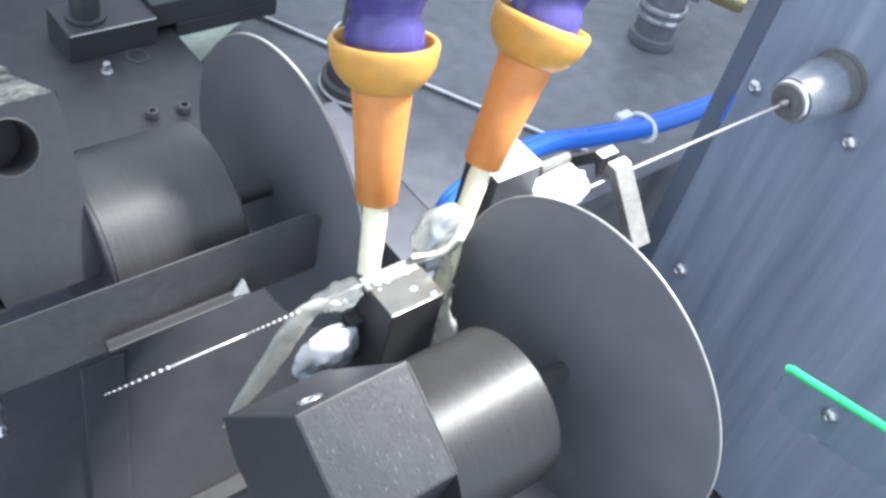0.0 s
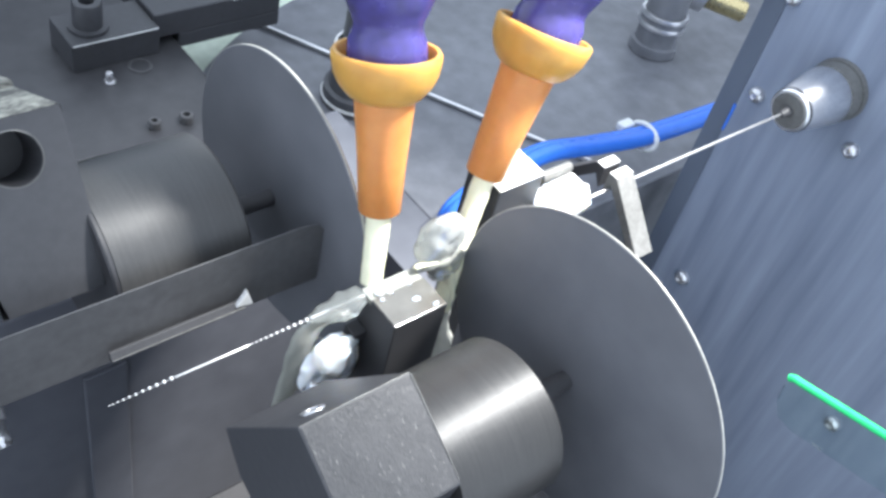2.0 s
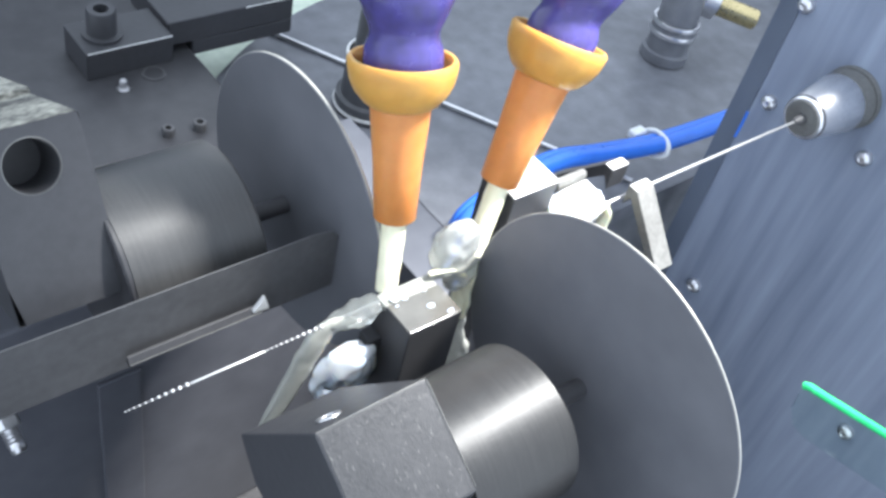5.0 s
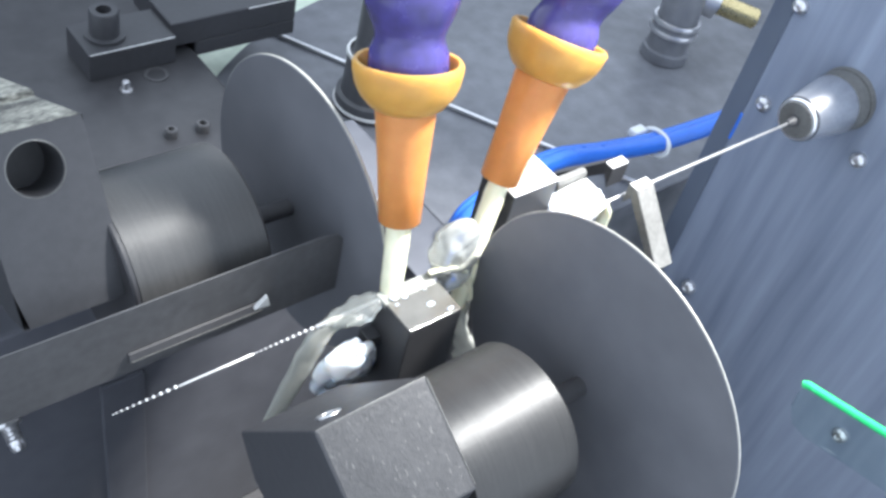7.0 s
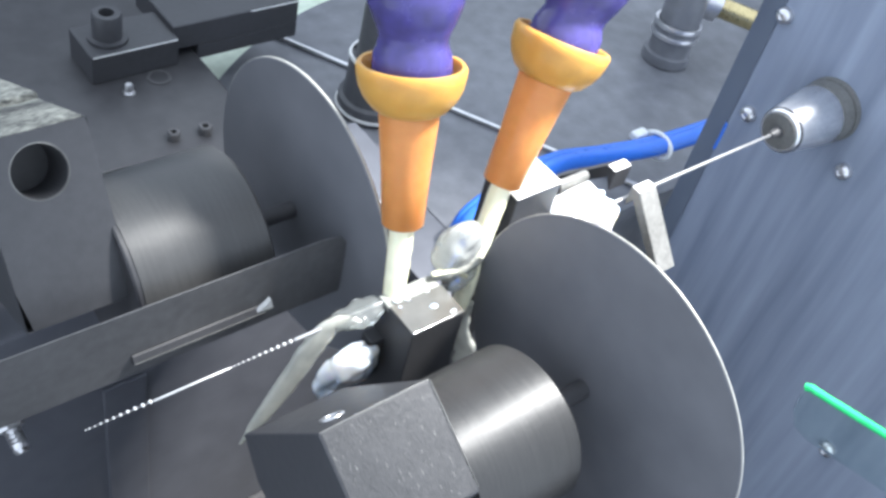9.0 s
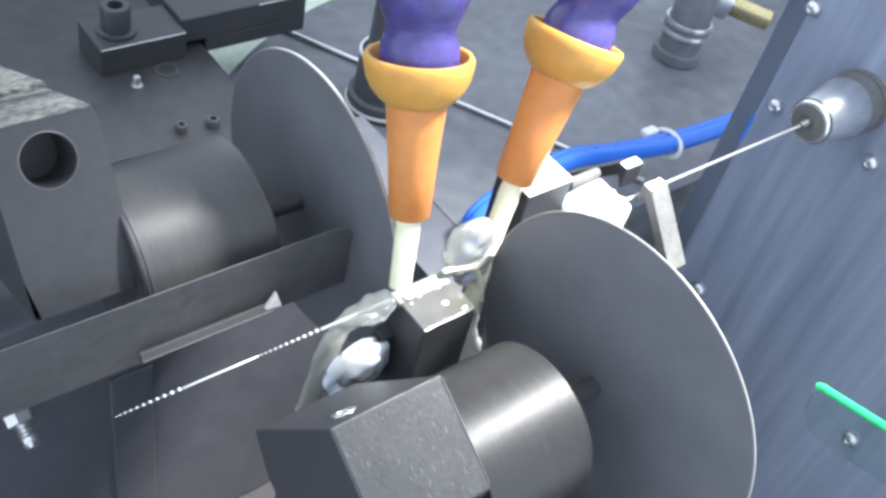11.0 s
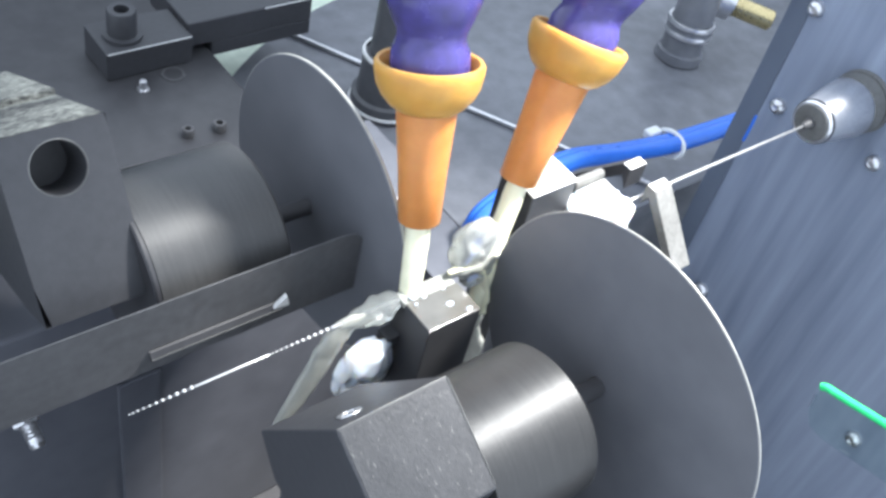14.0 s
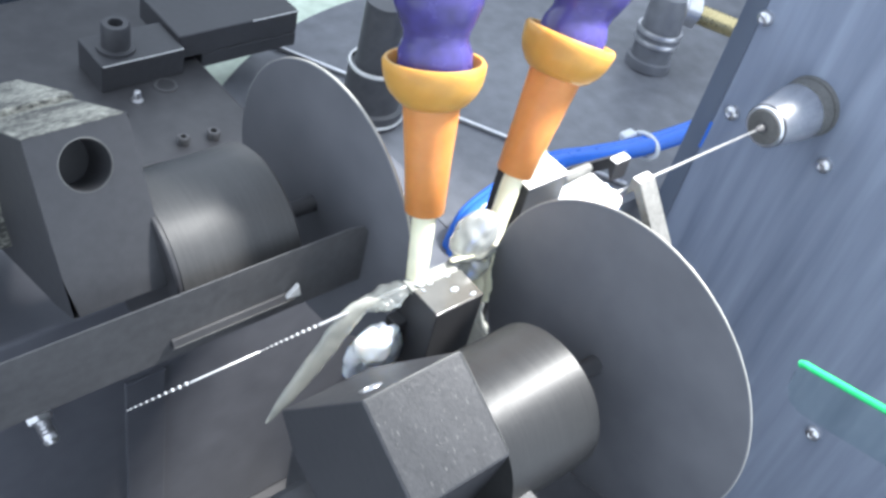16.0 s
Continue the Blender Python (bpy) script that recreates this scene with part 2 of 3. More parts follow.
# ---- workpiece: a fine wire with fluted stretches ----
def make_workpiece():
    t = thing("workpiece", (0, 0, 0), "thin bright steel wire with two ground fluted stretches", "wire")
    bm = bmesh.new()
    lathe((-53, 0, 0), (1, 0, 0), [(12.3, 0), (12.3, 0.23), (12.5, 0.26), (26.8, 0.26), (27.0, 0.23), (27.0, 0)], 16, bm)
    part("shank", bm, ROD, t, smooth=True)
    bm = bmesh.new()
    lathe((-53, 0, 0), (1, 0, 0), [(40.4, 0), (40.4, 0.32), (40.6, 0.40), (193, 0.40), (193, 0)], 16, bm)
    part("shank", bm, ROD, t, smooth=True)
    # highlights along the flutes come from colour: dark core, pale bead-like lands
    for s0, s1, r0, r1 in ((0.3, 12.29, 0.08, 0.2), (27.01, 40.39, 0.10, 0.22)):
        bm = bmesh.new()
        lathe((-53, 0, 0), (1, 0, 0), [(s0, 0), (s0, r0), (s1, r1), (s1, 0)], 10, bm)
        part("fluted_core", bm, OXIDE, t, "flute core, darkened against the highlights on the lands", smooth=True)
    for x0, x1, n in ((-52.6, -41.2, 11), (-25.8, -13.4, 12)):
        for i in range(n):
            s = (i / (n - 1)) ** 1.25
            r = 0.14 + 0.26 * (i / (n - 1))
            x = x0 + (x1 - x0) * s
            f = bmesh.new()
            lathe((x - r, 0, 0), (1, 0.18, 0.1), [(0, 0), (r * 0.25, r * 0.68), (r * 0.7, r * 0.98), (r * 1.1, r), (r * 1.6, r * 0.75), (r * 2, 0)], 12, f)
            part("flute_land", f, GROUND, t, smooth=True)
    return t


# ---- work rest ----
def make_work_rest():
    t = thing("work_rest", (6, -5, -170), "wet ground steel work rest block with a stepped top", "work rest")
    part("block", prism([(-10.3, -60), (1.1, -60), (1.1, -0.55), (-2.3, -0.55), (-2.3, 0.9), (-10.3, 0.9)], -0.2, 12.8, 0.18), BLACKED, t)
    part("top_plate", block((-0.1, -10.2, 0.905), (12.7, -2.4, 1.15), 0.1), WETSTEEL, t, "wet polished top plate")
    part("groove_strip", block((-0.15, -2.28, -0.54), (12.75, 1.25, 0.72), 0.3), THIN_COOLANT, t, "milky coolant standing in the groove", smooth=True)
    part("foot", block((-12, -30, -170), (24, 14, -60), 1.2), OXIDE, t)
    part("side_lug", block((-3.2, -3.0, -11.0), (-0.21, 0.6, -7.6), 0.2), BLACKED, t)
    return t


# ---- wheel heads ----
def wheel(t, x, y, z, r, thick=0.48):
    bm = bmesh.new()
    lathe((x, y, z), (1, 0, 0), [(0, 0), (0, r - 0.3), (0.15, r - 0.15), (thick, r - 0.15), (thick, 0)], 160, bm)
    w = part("wheel_disc", bm, WHEEL, t, "dark smooth wheel body", smooth=True)
    bm = bmesh.new()
    lathe((x + 0.16, y, z), (1, 0, 0), [(0, r - 0.14), (0, r - 0.05), (0.06, r), (thick - 0.25, r), (thick - 0.17, r - 0.14), (0, r - 0.14)], 160, bm)
    part("abrasive_rim", bm, ABRASIVE, w, "thin bright abrasive rim", smooth=True)


def make_head_right():
    t = thing("grinding_head", (-10, -30, -170), "black steel spindle with square clamp block and grinding wheel", "grinding head", "grinding heads")
    c = Vector((-27.8, 15.8))
    e1, e2 = Vector((-0.862, -0.507)), Vector((0.61, -0.79))
    poly = [c, c + e1 * 20.2, c + e1 * 20.2 + Vector((6, -34)), c + e2 * 33 + Vector((-6, -8)), c + e2 * 33]
    b = part("clamp_block", prism([tuple(p) for p in poly], -34.6, -12.8, 0.35), CAST, t)
    n = Vector((-e1.y, e1.x)) * -1
    if n.y < 0:
        n = -n
    q = [c + e1 * 0.4 + n * 0.01, c + e1 * 19.8 + n * 0.01, c + e1 * 19.8 + n * 0.12, c + e1 * 0.4 + n * 0.12]
    part("worn_face", prism([tuple(p) for p in q], -34.2, -13.2, 0.04), SCRATCHED, b, "scratched grey worn face")
    # nicks and pits worn into the face, longer across the block than along it
    rng = random.Random(11)
    for name, mat, label, count in (("wear", FINGER, "bright nicks in the worn face", 70), ("pitting", BLACKED, "black pitting", 60)):
        bm = bmesh.new()
        for _ in range(count):
            x, v, half, wide = rng.uniform(-33.8, -13.6), rng.uniform(0.6, 19.4), rng.uniform(0.12, 0.75) ** 1.4, rng.uniform(0.04, 0.11)
            drift = rng.uniform(-0.25, 0.25)
            ends = [(x - drift * half, v - half), (x + wide, v - half * 0.2), (x + drift * half, v + half), (x - wide, v + half * 0.3)]
            low = [bm.verts.new((a, *(c + e1 * b + n * 0.09))) for a, b in ends]
            top = [bm.verts.new((a, *(c + e1 * b + n * 0.128))) for a, b in ends]
            bm.faces.new(top)
            for i in range(4):
                bm.faces.new((low[i], low[(i + 1) % 4], top[(i + 1) % 4], top[i]))
        part(name, bm, mat, b, label)
    # worn corners, with the bevel's highlight added as lighter tubes
    bm = tube([(-34.4, c.x, c.y - 0.06), (-23, c.x, c.y - 0.02), (-13.0, c.x, c.y - 0.06)], [0.1, 0.16, 0.12], 8, rough=0.5)
    part("worn_edge_glint", bm, FINGER, b, "worn corner edge, lightened for its glint", smooth=True)
    q0, q1 = c + e1 * 0.3, c + e1 * 19.5
    bm = tube([(-12.86, q0.x, q0.y), (-12.84, (q0.x + q1.x) / 2, (q0.y + q1.y) / 2), (-12.86, q1.x, q1.y)], [0.12, 0.14, 0.08], 8, rough=0.5)
    part("worn_edge_glint", bm, FINGER, b, "worn corner edge, lightened for its glint", smooth=True)
    m2 = Vector((e2.y, -e2.x))
    if m2.x < 0:
        m2 = -m2
    p = c + e2 * 8.0
    bm = bmesh.new()
    ax = (0, m2.x, m2.y)
    lathe((-28.0, p.x, p.y), ax, [(0.03, 2.3), (0.25, 2.2), (0.25, 1.4), (0.05, 1.3), (0.03, 2.3)], 32, bm)
    part("oil_hole_ring", bm, STEEL, b, "bright ring of the oil hole", smooth=True)
    bm = bmesh.new()
    lathe((-12.79, -33.5, -6.0), (1, 0, 0), [(0, 0), (0, 15.7), (23.2, 15.7), (23.9, 15.0), (23.9, 0)], 128, bm)
    part("spindle", bm, BRUSHED, t, "turned bright steel spindle nose", smooth=True)
    bm = bmesh.new()
    lathe((11.12, -34, -5.2), (1, 0, 0), [(0, 0), (0, 2.0), (14.86, 2.0), (14.86, 0)], 64, bm)
    part("arbor", bm, HOUSING, t, smooth=True)
    wheel(t, 26.0, -35.33, -3.08, 35.5)
    part("saddle", block((-62, -75, -170), (10, -12, -30), 2), OXIDE, t)
    part("stop_block", block((-18, -66, -32), (-7.4, -48.2, -5), 0.5), OXIDE_LIGHT, t)
    return t


def make_head_left():
    t = thing("grinding_head", (-20, 44, -170), "black steel spindle with bored clamp block and grinding wheel", "grinding head", "grinding heads")
    # clamp block with a bored hole in its front face
    x0, x1 = -59.6, -39.1
    corner = Vector((44.7, 26.2))
    down = Vector((-18.5, -29.7)).normalized()
    back = Vector((24.2, -13.2)).normalized()
    outw = Vector((down.y, -down.x))
    hx, hs, hr = -49.5, 7.4, 4.95
    bm = bmesh.new()
    seg = 40

    def at(x, s, d=0.0):
        q = corner + down * s - outw * d
        return (x, q.x, q.y)

    outer = []
    for k in range(seg):
        a = k * math.tau / seg
        cx, cs = math.cos(a), math.sin(a)
        lim = min((x1 - hx if cx > 0 else hx - x0) / max(abs(cx), 1e-6), ((35.0 - hs) if cs > 0 else hs) / max(abs(cs), 1e-6))
        outer.append(bm.verts.new(at(hx + cx * lim, hs + cs * lim)))
    ring = [bm.verts.new(at(hx + math.cos(k * math.tau / seg) * hr, hs + math.sin(k * math.tau / seg) * hr)) for k in range(seg)]
    deep = [bm.verts.new(at(hx + math.cos(k * math.tau / seg) * hr, hs + math.sin(k * math.tau / seg) * hr, 12)) for k in range(seg)]
    for k in range(seg):
        j = (k + 1) % seg
        bm.faces.new((outer[k], outer[j], ring[j], ring[k]))
        bm.faces.new((ring[k], ring[j], deep[j], deep[k]))
    bm.faces.new(deep)
    b = part("clamp_block_face", bm, CAST, t)
    if outw.x > 0:
        outw = -outw
    poly = [corner + back * 0.05, corner + back * 27, corner + back * 27 + Vector((-6, -30)), corner + down * 35 + Vector((8, -4)), corner + down * 35]
    shell = prism([tuple(q) for q in poly], x0, x1, 0)
    hide = [f for f in shell.faces if abs(f.calc_center_median().x - (x0 + x1) / 2) < 0.1 and (Vector(f.calc_center_median()[1:]) - (corner + down * 17.5)).length < 2]
    bmesh.ops.delete(shell, geom=hide, context="FACES")
    part("clamp_block", shell, CAST, t)
    up = Vector((back.y, -back.x))
    if up.y < 0:
        up = -up
    q = [corner + back * 0.3 + up * 0.01, corner + back * 26.5 + up * 0.01, corner + back * 26.5 + up * 0.15, corner + back * 0.3 + up * 0.15]
    part("scraped_top", prism([tuple(v) for v in q], x0 + 0.2, x1 - 0.3, 0.05), SCRAPED, b, "pale scraped top face")
    bm = bmesh.new()
    lathe(at(hx, hs), (0, outw.x, outw.y), [(0.02, hr + 0.05), (0.12, hr + 0.12), (0.02, hr + 0.3)], 40, bm)
    part("bore_edge", bm, FINGER, b, "bright worn bore edge", smooth=True)
    # rear clamp half behind the slot
    s = corner + back * 28.6 + Vector((0, 1.6))
    poly = [s, s + back * 34, s + back * 34 + Vector((-6, -30)), s + Vector((-14, -24))]
    part("rear_clamp", prism([tuple(v) for v in poly], -110, x1 + 0.2, 0.5), SCRAPED, t, "pale scraped rear clamp half")
    part("riser", prism([(60, 16), (74, 9), (80, 30), (66, 36)], -120, -62.5, 0.6), SCRAPED, t, "pale scraped riser")
    bm = bmesh.new()
    lathe((-39.08, 39.0, -9.5), (1, 0, 0), [(0, 0), (0, 19.0), (27.4, 19.0), (28.0, 18.4), (28.0, 0)], 128, bm)
    sp = part("spindle", bm, TURNED_DARK, t, "turned dark steel spindle nose", smooth=True)
    # highlight along the spindle's upper outline, laid on as a lighter steel tube
    part("worn_edge_glint", tube([(-38.9, 51.2, 5.2), (-34, 51.25, 5.25), (-28, 51.2, 5.2)], [0.34, 0.26, 0.08], 8, rough=0.4), FINGER, sp, "lighter streak drawing the lit top line", smooth=True)
    bm = bmesh.new()
    lathe((-40.3, 39.0, -9.5), (1, 0, 0), [(0, 0), (0, 18.4), (0.4, 18.8), (1.21, 18.8), (1.21, 0)], 96, bm)
    part("end_flange", bm, HOUSING, t, smooth=True)
    bm = bmesh.new()
    lathe((-11.08, 38.2, -8.8), (1, 0, 0), [(0, 0), (0, 2.0), (14.5, 2.0), (14.5, 0)], 64, bm)
    part("arbor", bm, HOUSING, t, smooth=True)
    wheel(t, 3.5, 36.0, -7.0, 33.9, 0.8)
    part("guard_plate", prism([(-130, -14.5), (2.6, -14.5), (2.6, 0.5), (1.0, 2.6), (-3, 3.5), (-130, 3.6)], 16.9, 17.2, 0.05, "y"), OXIDE_LIGHT, t)
    part("apron", block((-130, 58, -170), (62, 92, -42), 1.0), BED, t)
    part("cover_strip", block((-35, 56.9, -169), (-23, 57.99, -74), 0.4), BED, t, "raised cover strip on the apron")
    return t


def make_ledge():
    t = thing("scraper_blade", (-30, 16, -9), "narrow wet steel scraper blade beside the wire", "blade")
    part("blade", prism([(15.3, -10.0), (16.3, -8.7), (16.85, -8.7), (16.85, -10.9), (15.5, -10.7)], -44.6, -16.2, 0.12), BLACKED, t)
    part("wet_edge", prism([(15.25, -10.05), (15.36, -9.86), (15.28, -9.76), (15.14, -9.98)], -44.5, -16.4, 0.03), FINGER, t, "wet bright cutting edge")
    part("tip", prism([(-18.4, -9.2), (-14.6, -9.9), (-16.1, -5.4)], 15.4, 16.4, 0.12, "y"), GROUND, t, "bright ground tip")
    return t


# ---- far housing on the left ----
def make_housing():
    t = thing("wheel_housing", (-10, 150, -170), "dark cast housing with small screws on its flat top", "housing")
    part("casting", block((-110, 92.2, -170), (44, 215, -56), 1.0), HOUSING, t)
    bm = bmesh.new()
    lathe((14.5, 146.4, -56.0), (0, 0, 1), [(0, 1.9), (0.5, 1.9), (0.5, 1.2), (3.2, 1.2), (3.6, 0.9), (3.6, 0)], 20, bm)
    part("stud", bm, STEEL, t, "small bright threaded stud", smooth=True)
    bm = bmesh.new()
    lathe((26.5, 150.1, -55.99), (0, 0, 1), [(0, 3.9), (0.5, 3.8), (0.5, 3.0), (0.12, 2.9), (0.12, 3.9)], 28, bm)
    c = part("counterbore", bm, OXIDE_LIGHT, t, "lighter raised rim of a counterbored screw hole", smooth=True)
    # no hole is cut: a black disc stands for the shade inside it
    bm = bmesh.new()
    lathe((26.5, 150.1, -55.99), (0, 0, 1), [(0, 0), (0, 2.88), (0.15, 2.88), (0.1, 1.6), (0.1, 0)], 28, bm)
    part("hole_shade_disc", bm, BLACKED, c, "flat black disc for the dark of the hole", smooth=True)
    for x, y, r in ((16.9, 121.0, 1.9), (26.8, 119.8, 2.1)):
        bm = bmesh.new()
        lathe((x, y, -56.0), (0, 0, 1), [(0, r), (2.4, r), (2.8, r * 0.85), (2.8, r * 0.55), (1.2, r * 0.5), (1.2, 0)], 20, bm)
        part("screw_head", bm, OXIDE_LIGHT, t, "small dark cap screw head", smooth=True)
    return t


def make_clamp_bar():
    t = thing("clamp_bar", (20, 160, -56), "black steel clamp bar bolted on the housing", "clamp bar")
    part("bar", block((6.4, 154.2, -55.98), (35.4, 171.5, -46), 0.35), CAST, t)
    # the bar's lit front edge is drawn with a strip of paler steel
    part("worn_edge_glint", block((6.8, 153.95, -46.4), (35.0, 154.19, -45.9), 0.08), GROUND, t, "pale strip drawing the lit front edge")
    part("long_arm", block((35.5, 158, -53), (83, 186, -44), 0.5), CAST, t)
    part("arm_web", block((44.3, 158, -58.6), (83, 186, -53.02), 0.4), CAST, t)
    part("arm_edge", block((64, 157.75, -44.5), (83, 157.99, -44.0), 0.08), GROUND, t, "pale strip along the arm edge")
    bm = bmesh.new()
    lathe((15.2, 162.4, -45.99), (0, 0, 1), [(0, 6.2), (1.0, 6.2), (1.0, 5.0), (1.2, 4.6), (9.0, 4.6), (9.6, 4.2), (9.6, 2.4), (5, 2.3), (5, 0)], 32, bm)
    part("cap_screw", bm, CAST, t, "socket head cap screw with washer", smooth=True)
    return t


# ---- feed slide with the collet ----
def make_slide():
    t = thing("feed_slide", (175, -20, -170), "grey blue feed slide plate with streaks and a collet", "slide")
    part("plate", prism([(33.4, -168), (33.4, 70), (-150, 70), (-150, -168)], 167.0, 182, 0.8), STREAKED, t)
    part("edge_strip", block((166.5, 26.4, -168), (166.98, 33.2, 69), 0.15), PAINT, t, "darker strip along the plate's left edge")
    part("saddle", block((170, -148, -169.5), (270, 25, -168.2), 0.5), OXIDE, t)
    bm = bmesh.new()
    lathe((142.6, 0, 0), (1, 0, 0), [(0, 0.6), (0, 5.6), (0.25, 5.9), (1.2, 6.2), (8, 7.2), (17.2, 8.4), (17.6, 8.2), (17.6, 0.6)], 96, bm)
    c = part("collet", bm, COLLET, t, "polished steel collet", smooth=True)
    bm = bmesh.new()
    lathe((142.3, 0, 0), (1, 0, 0), [(0, 0.6), (0, 5.0), (0.28, 5.2), (0.28, 0.6)], 40, bm)
    part("collet_face", bm, FINGER, c, smooth=True)
    bm = bmesh.new()
    lathe((143.5, 0, 0), (1, 0, 0), [(0, 6.16), (0.1, 6.34), (0.6, 6.4), (0.7, 6.24)], 64, bm)
    part("collet_groove", bm, RUBBER, c, "dark groove behind the face", smooth=True)
    bm = bmesh.new()
    lathe((138.6, 0, 0), (1, 0, 0), [(0, 0.5), (0.2, 0.8), (3.6, 1.6), (3.6, 0.5)], 24, bm)
    part("wire_nose", bm, OXIDE_LIGHT, c, smooth=True)
    bm = bmesh.new()
    lathe((160.3, 0, 0), (1, 0, 0), [(0, 6.0), (0, 7.4), (0.5, 8.3), (4.2, 8.9), (4.3, 8.3), (4.9, 8.3), (5.0, 9.0), (6.6, 9.3), (6.6, 6.0)], 64, bm)
    part("spindle_nose", bm, FINGER, t, "pale steel spindle ring", smooth=True)
    part("blue_lead", tube([(164.3, 25.3, -23), (164, 25.1, -28), (163.5, 25.0, -32.5)], 0.5, 10), BLUE, t, "short blue lead", smooth=True)
    for y, z, r in ((21.3, -17.0, 2.5), (-12.7, -12.9, 2.4), (25.0, 15.4, 2.4), (14.4, -94.4, 2.6), (-56.0, -96.9, 2.6)):
        bm = bmesh.new()
        lathe((167.0, y, z), (-1, 0, 0), [(0, 0), (0, r), (1.4, r * 0.97), (2.2, r * 0.75), (2.5, r * 0.4), (2.2, r * 0.3), (2.2, 0)], 24, bm)
        part("screw_head", bm, STEEL, t, "socket screw head", smooth=True)
    return t


# ---- gripper ----
def make_jaw(side):
    """side -1: towards the front, 1: towards the back. Modelled open."""
    y0 = -0.5 if side < 0 else 5.0
    t = thing("gripper_jaw", (73, y0, 4), "ground steel gripper finger with a sloping leg", "gripper finger", "gripper fingers")
    s = side
    if s < 0:
        poly = [(-0.5, 4), (-3.2, 4), (-16.5, -10.5), (-14.6, -12.0), (-2.2, 1.2), (-0.5, -2)]
    else:
        poly = [(5.0, 4), (7.8, 4), (21, -10.5), (19.2, -12.0), (6.8, 1.2), (5.0, -2)]
    # the back finger's unlit side is put in as near-black steel
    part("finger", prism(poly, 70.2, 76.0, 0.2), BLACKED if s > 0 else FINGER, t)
    if s > 0:
        part("pad", block((70.4, 5.2, 4.01), (75.8, 7.6, 4.15), 0.05), GROUND, t, "bright ground finger top")
    else:
        part("pad", block((70.4, -3.0, 4.01), (75.8, -0.7, 4.15), 0.05), GROUND, t, "bright ground finger top")
    return t


# ---- guide block by the second nozzle ----
def make_guide():
    t = thing("guide_block", (42, 7, -170), "ground steel guide block lit white on top", "guide block")
    # lit top and dark sides are set by two steels, pale plate over dark block
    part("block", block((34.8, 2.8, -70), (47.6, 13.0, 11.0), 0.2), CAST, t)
    part("top_plate", block((34.7, 2.7, 11.02), (47.7, 13.1, 11.5), 0.1), GROUND, t, "top plate in pale steel for the lit top")
    part("guide_lug", prism([(48.0, -4.4), (48.0, 5.6), (56.0, 6.4), (63.2, 6.6), (63.0, 0.0), (58.6, -3.2)], 0.4, 3.0, 0.5, "z"), GROUND, t, "wet ground guide lug")
    part("lug_neck", prism([(48.0, -3.0), (48.0, 5.0), (60.0, 5.4), (59.6, 0.8), (57.2, -2.8)], -60, 0.38, 0.3, "z"), BLACKED, t, "black neck under the lug")
    part("back_rib", prism([(6.7, -20), (9.2, -20), (9.2, 3.6), (8.6, 4.6), (7.4, 4.8), (6.7, 4.0)], 54.0, 63.4, 0.4), FINGER, t, "rounded grey rib")
    part("foot", block((28.5, -6, -170), (70, 20, -70.1), 1), OXIDE, t)
    return t


# ---- coolant nozzles and hoses ----
def make_nozzle(tip, collar, label, upper):
    tip, collar = Vector(tip), Vector(collar)
    a = (collar - tip).normalized()
    t = thing("coolant_nozzle", tuple(collar), label, "nozzle", "coolant nozzles")
    bm = bmesh.new()
    lathe(tip, a, [(0, 2.6), (0, 3.8), (0.4, 4.15), (11, 4.75), (20, 5.5), (24, 5.85), (24, 4.6), (0, 2.6)], 48, bm)
    part("spout", bm, ORANGE, t, "orange tapered spout", smooth=True)
    bm = bmesh.new()
    lathe(tip, a, [(23.2, 5.0), (23.3, 6.2), (24.1, 7.3), (26.0, 8.8), (28.0, 9.7), (30.2, 10.1), (31.6, 10.2), (32.2, 9.8), (32.2, 9.2), (31.0, 8.5), (27.0, 7.6), (23.2, 5.0)], 64, bm)
    part("collar", bm, YELLOW, t, "amber flared socket collar", smooth=True)
    p = tip + a * 26.0
    d = a.copy()
    for i in range(4):
        d = (a.lerp(Vector(upper).normalized(), min(1.0, i * 0.34))).normalized()
        bm = bmesh.new()
        lathe(p, d, [(0, 5.2), (2.0, 6.6), (5.0, 7.4), (8.0, 7.2), (9.5, 6.6), (10.6, 6.3), (12.0, 6.6), (14.0, 7.5), (17, 8.6), (19.5, 8.9), (20.2, 8.6), (19.5, 8.0), (15, 6.6)], 48, bm)
        part("hose_segment", bm, INDIGO, t, "indigo ball socket hose segment", smooth=True)
        p = p + d * 16.2
    return t


def make_stream(name, points, radii, mat, label, at, flat=1.0, rough=0.2, seg=20, side=None):
    return single(name, tube(points, radii, seg, flat, rough, 8, side=side), mat, at, label, "coolant", kind="", smooth=True)


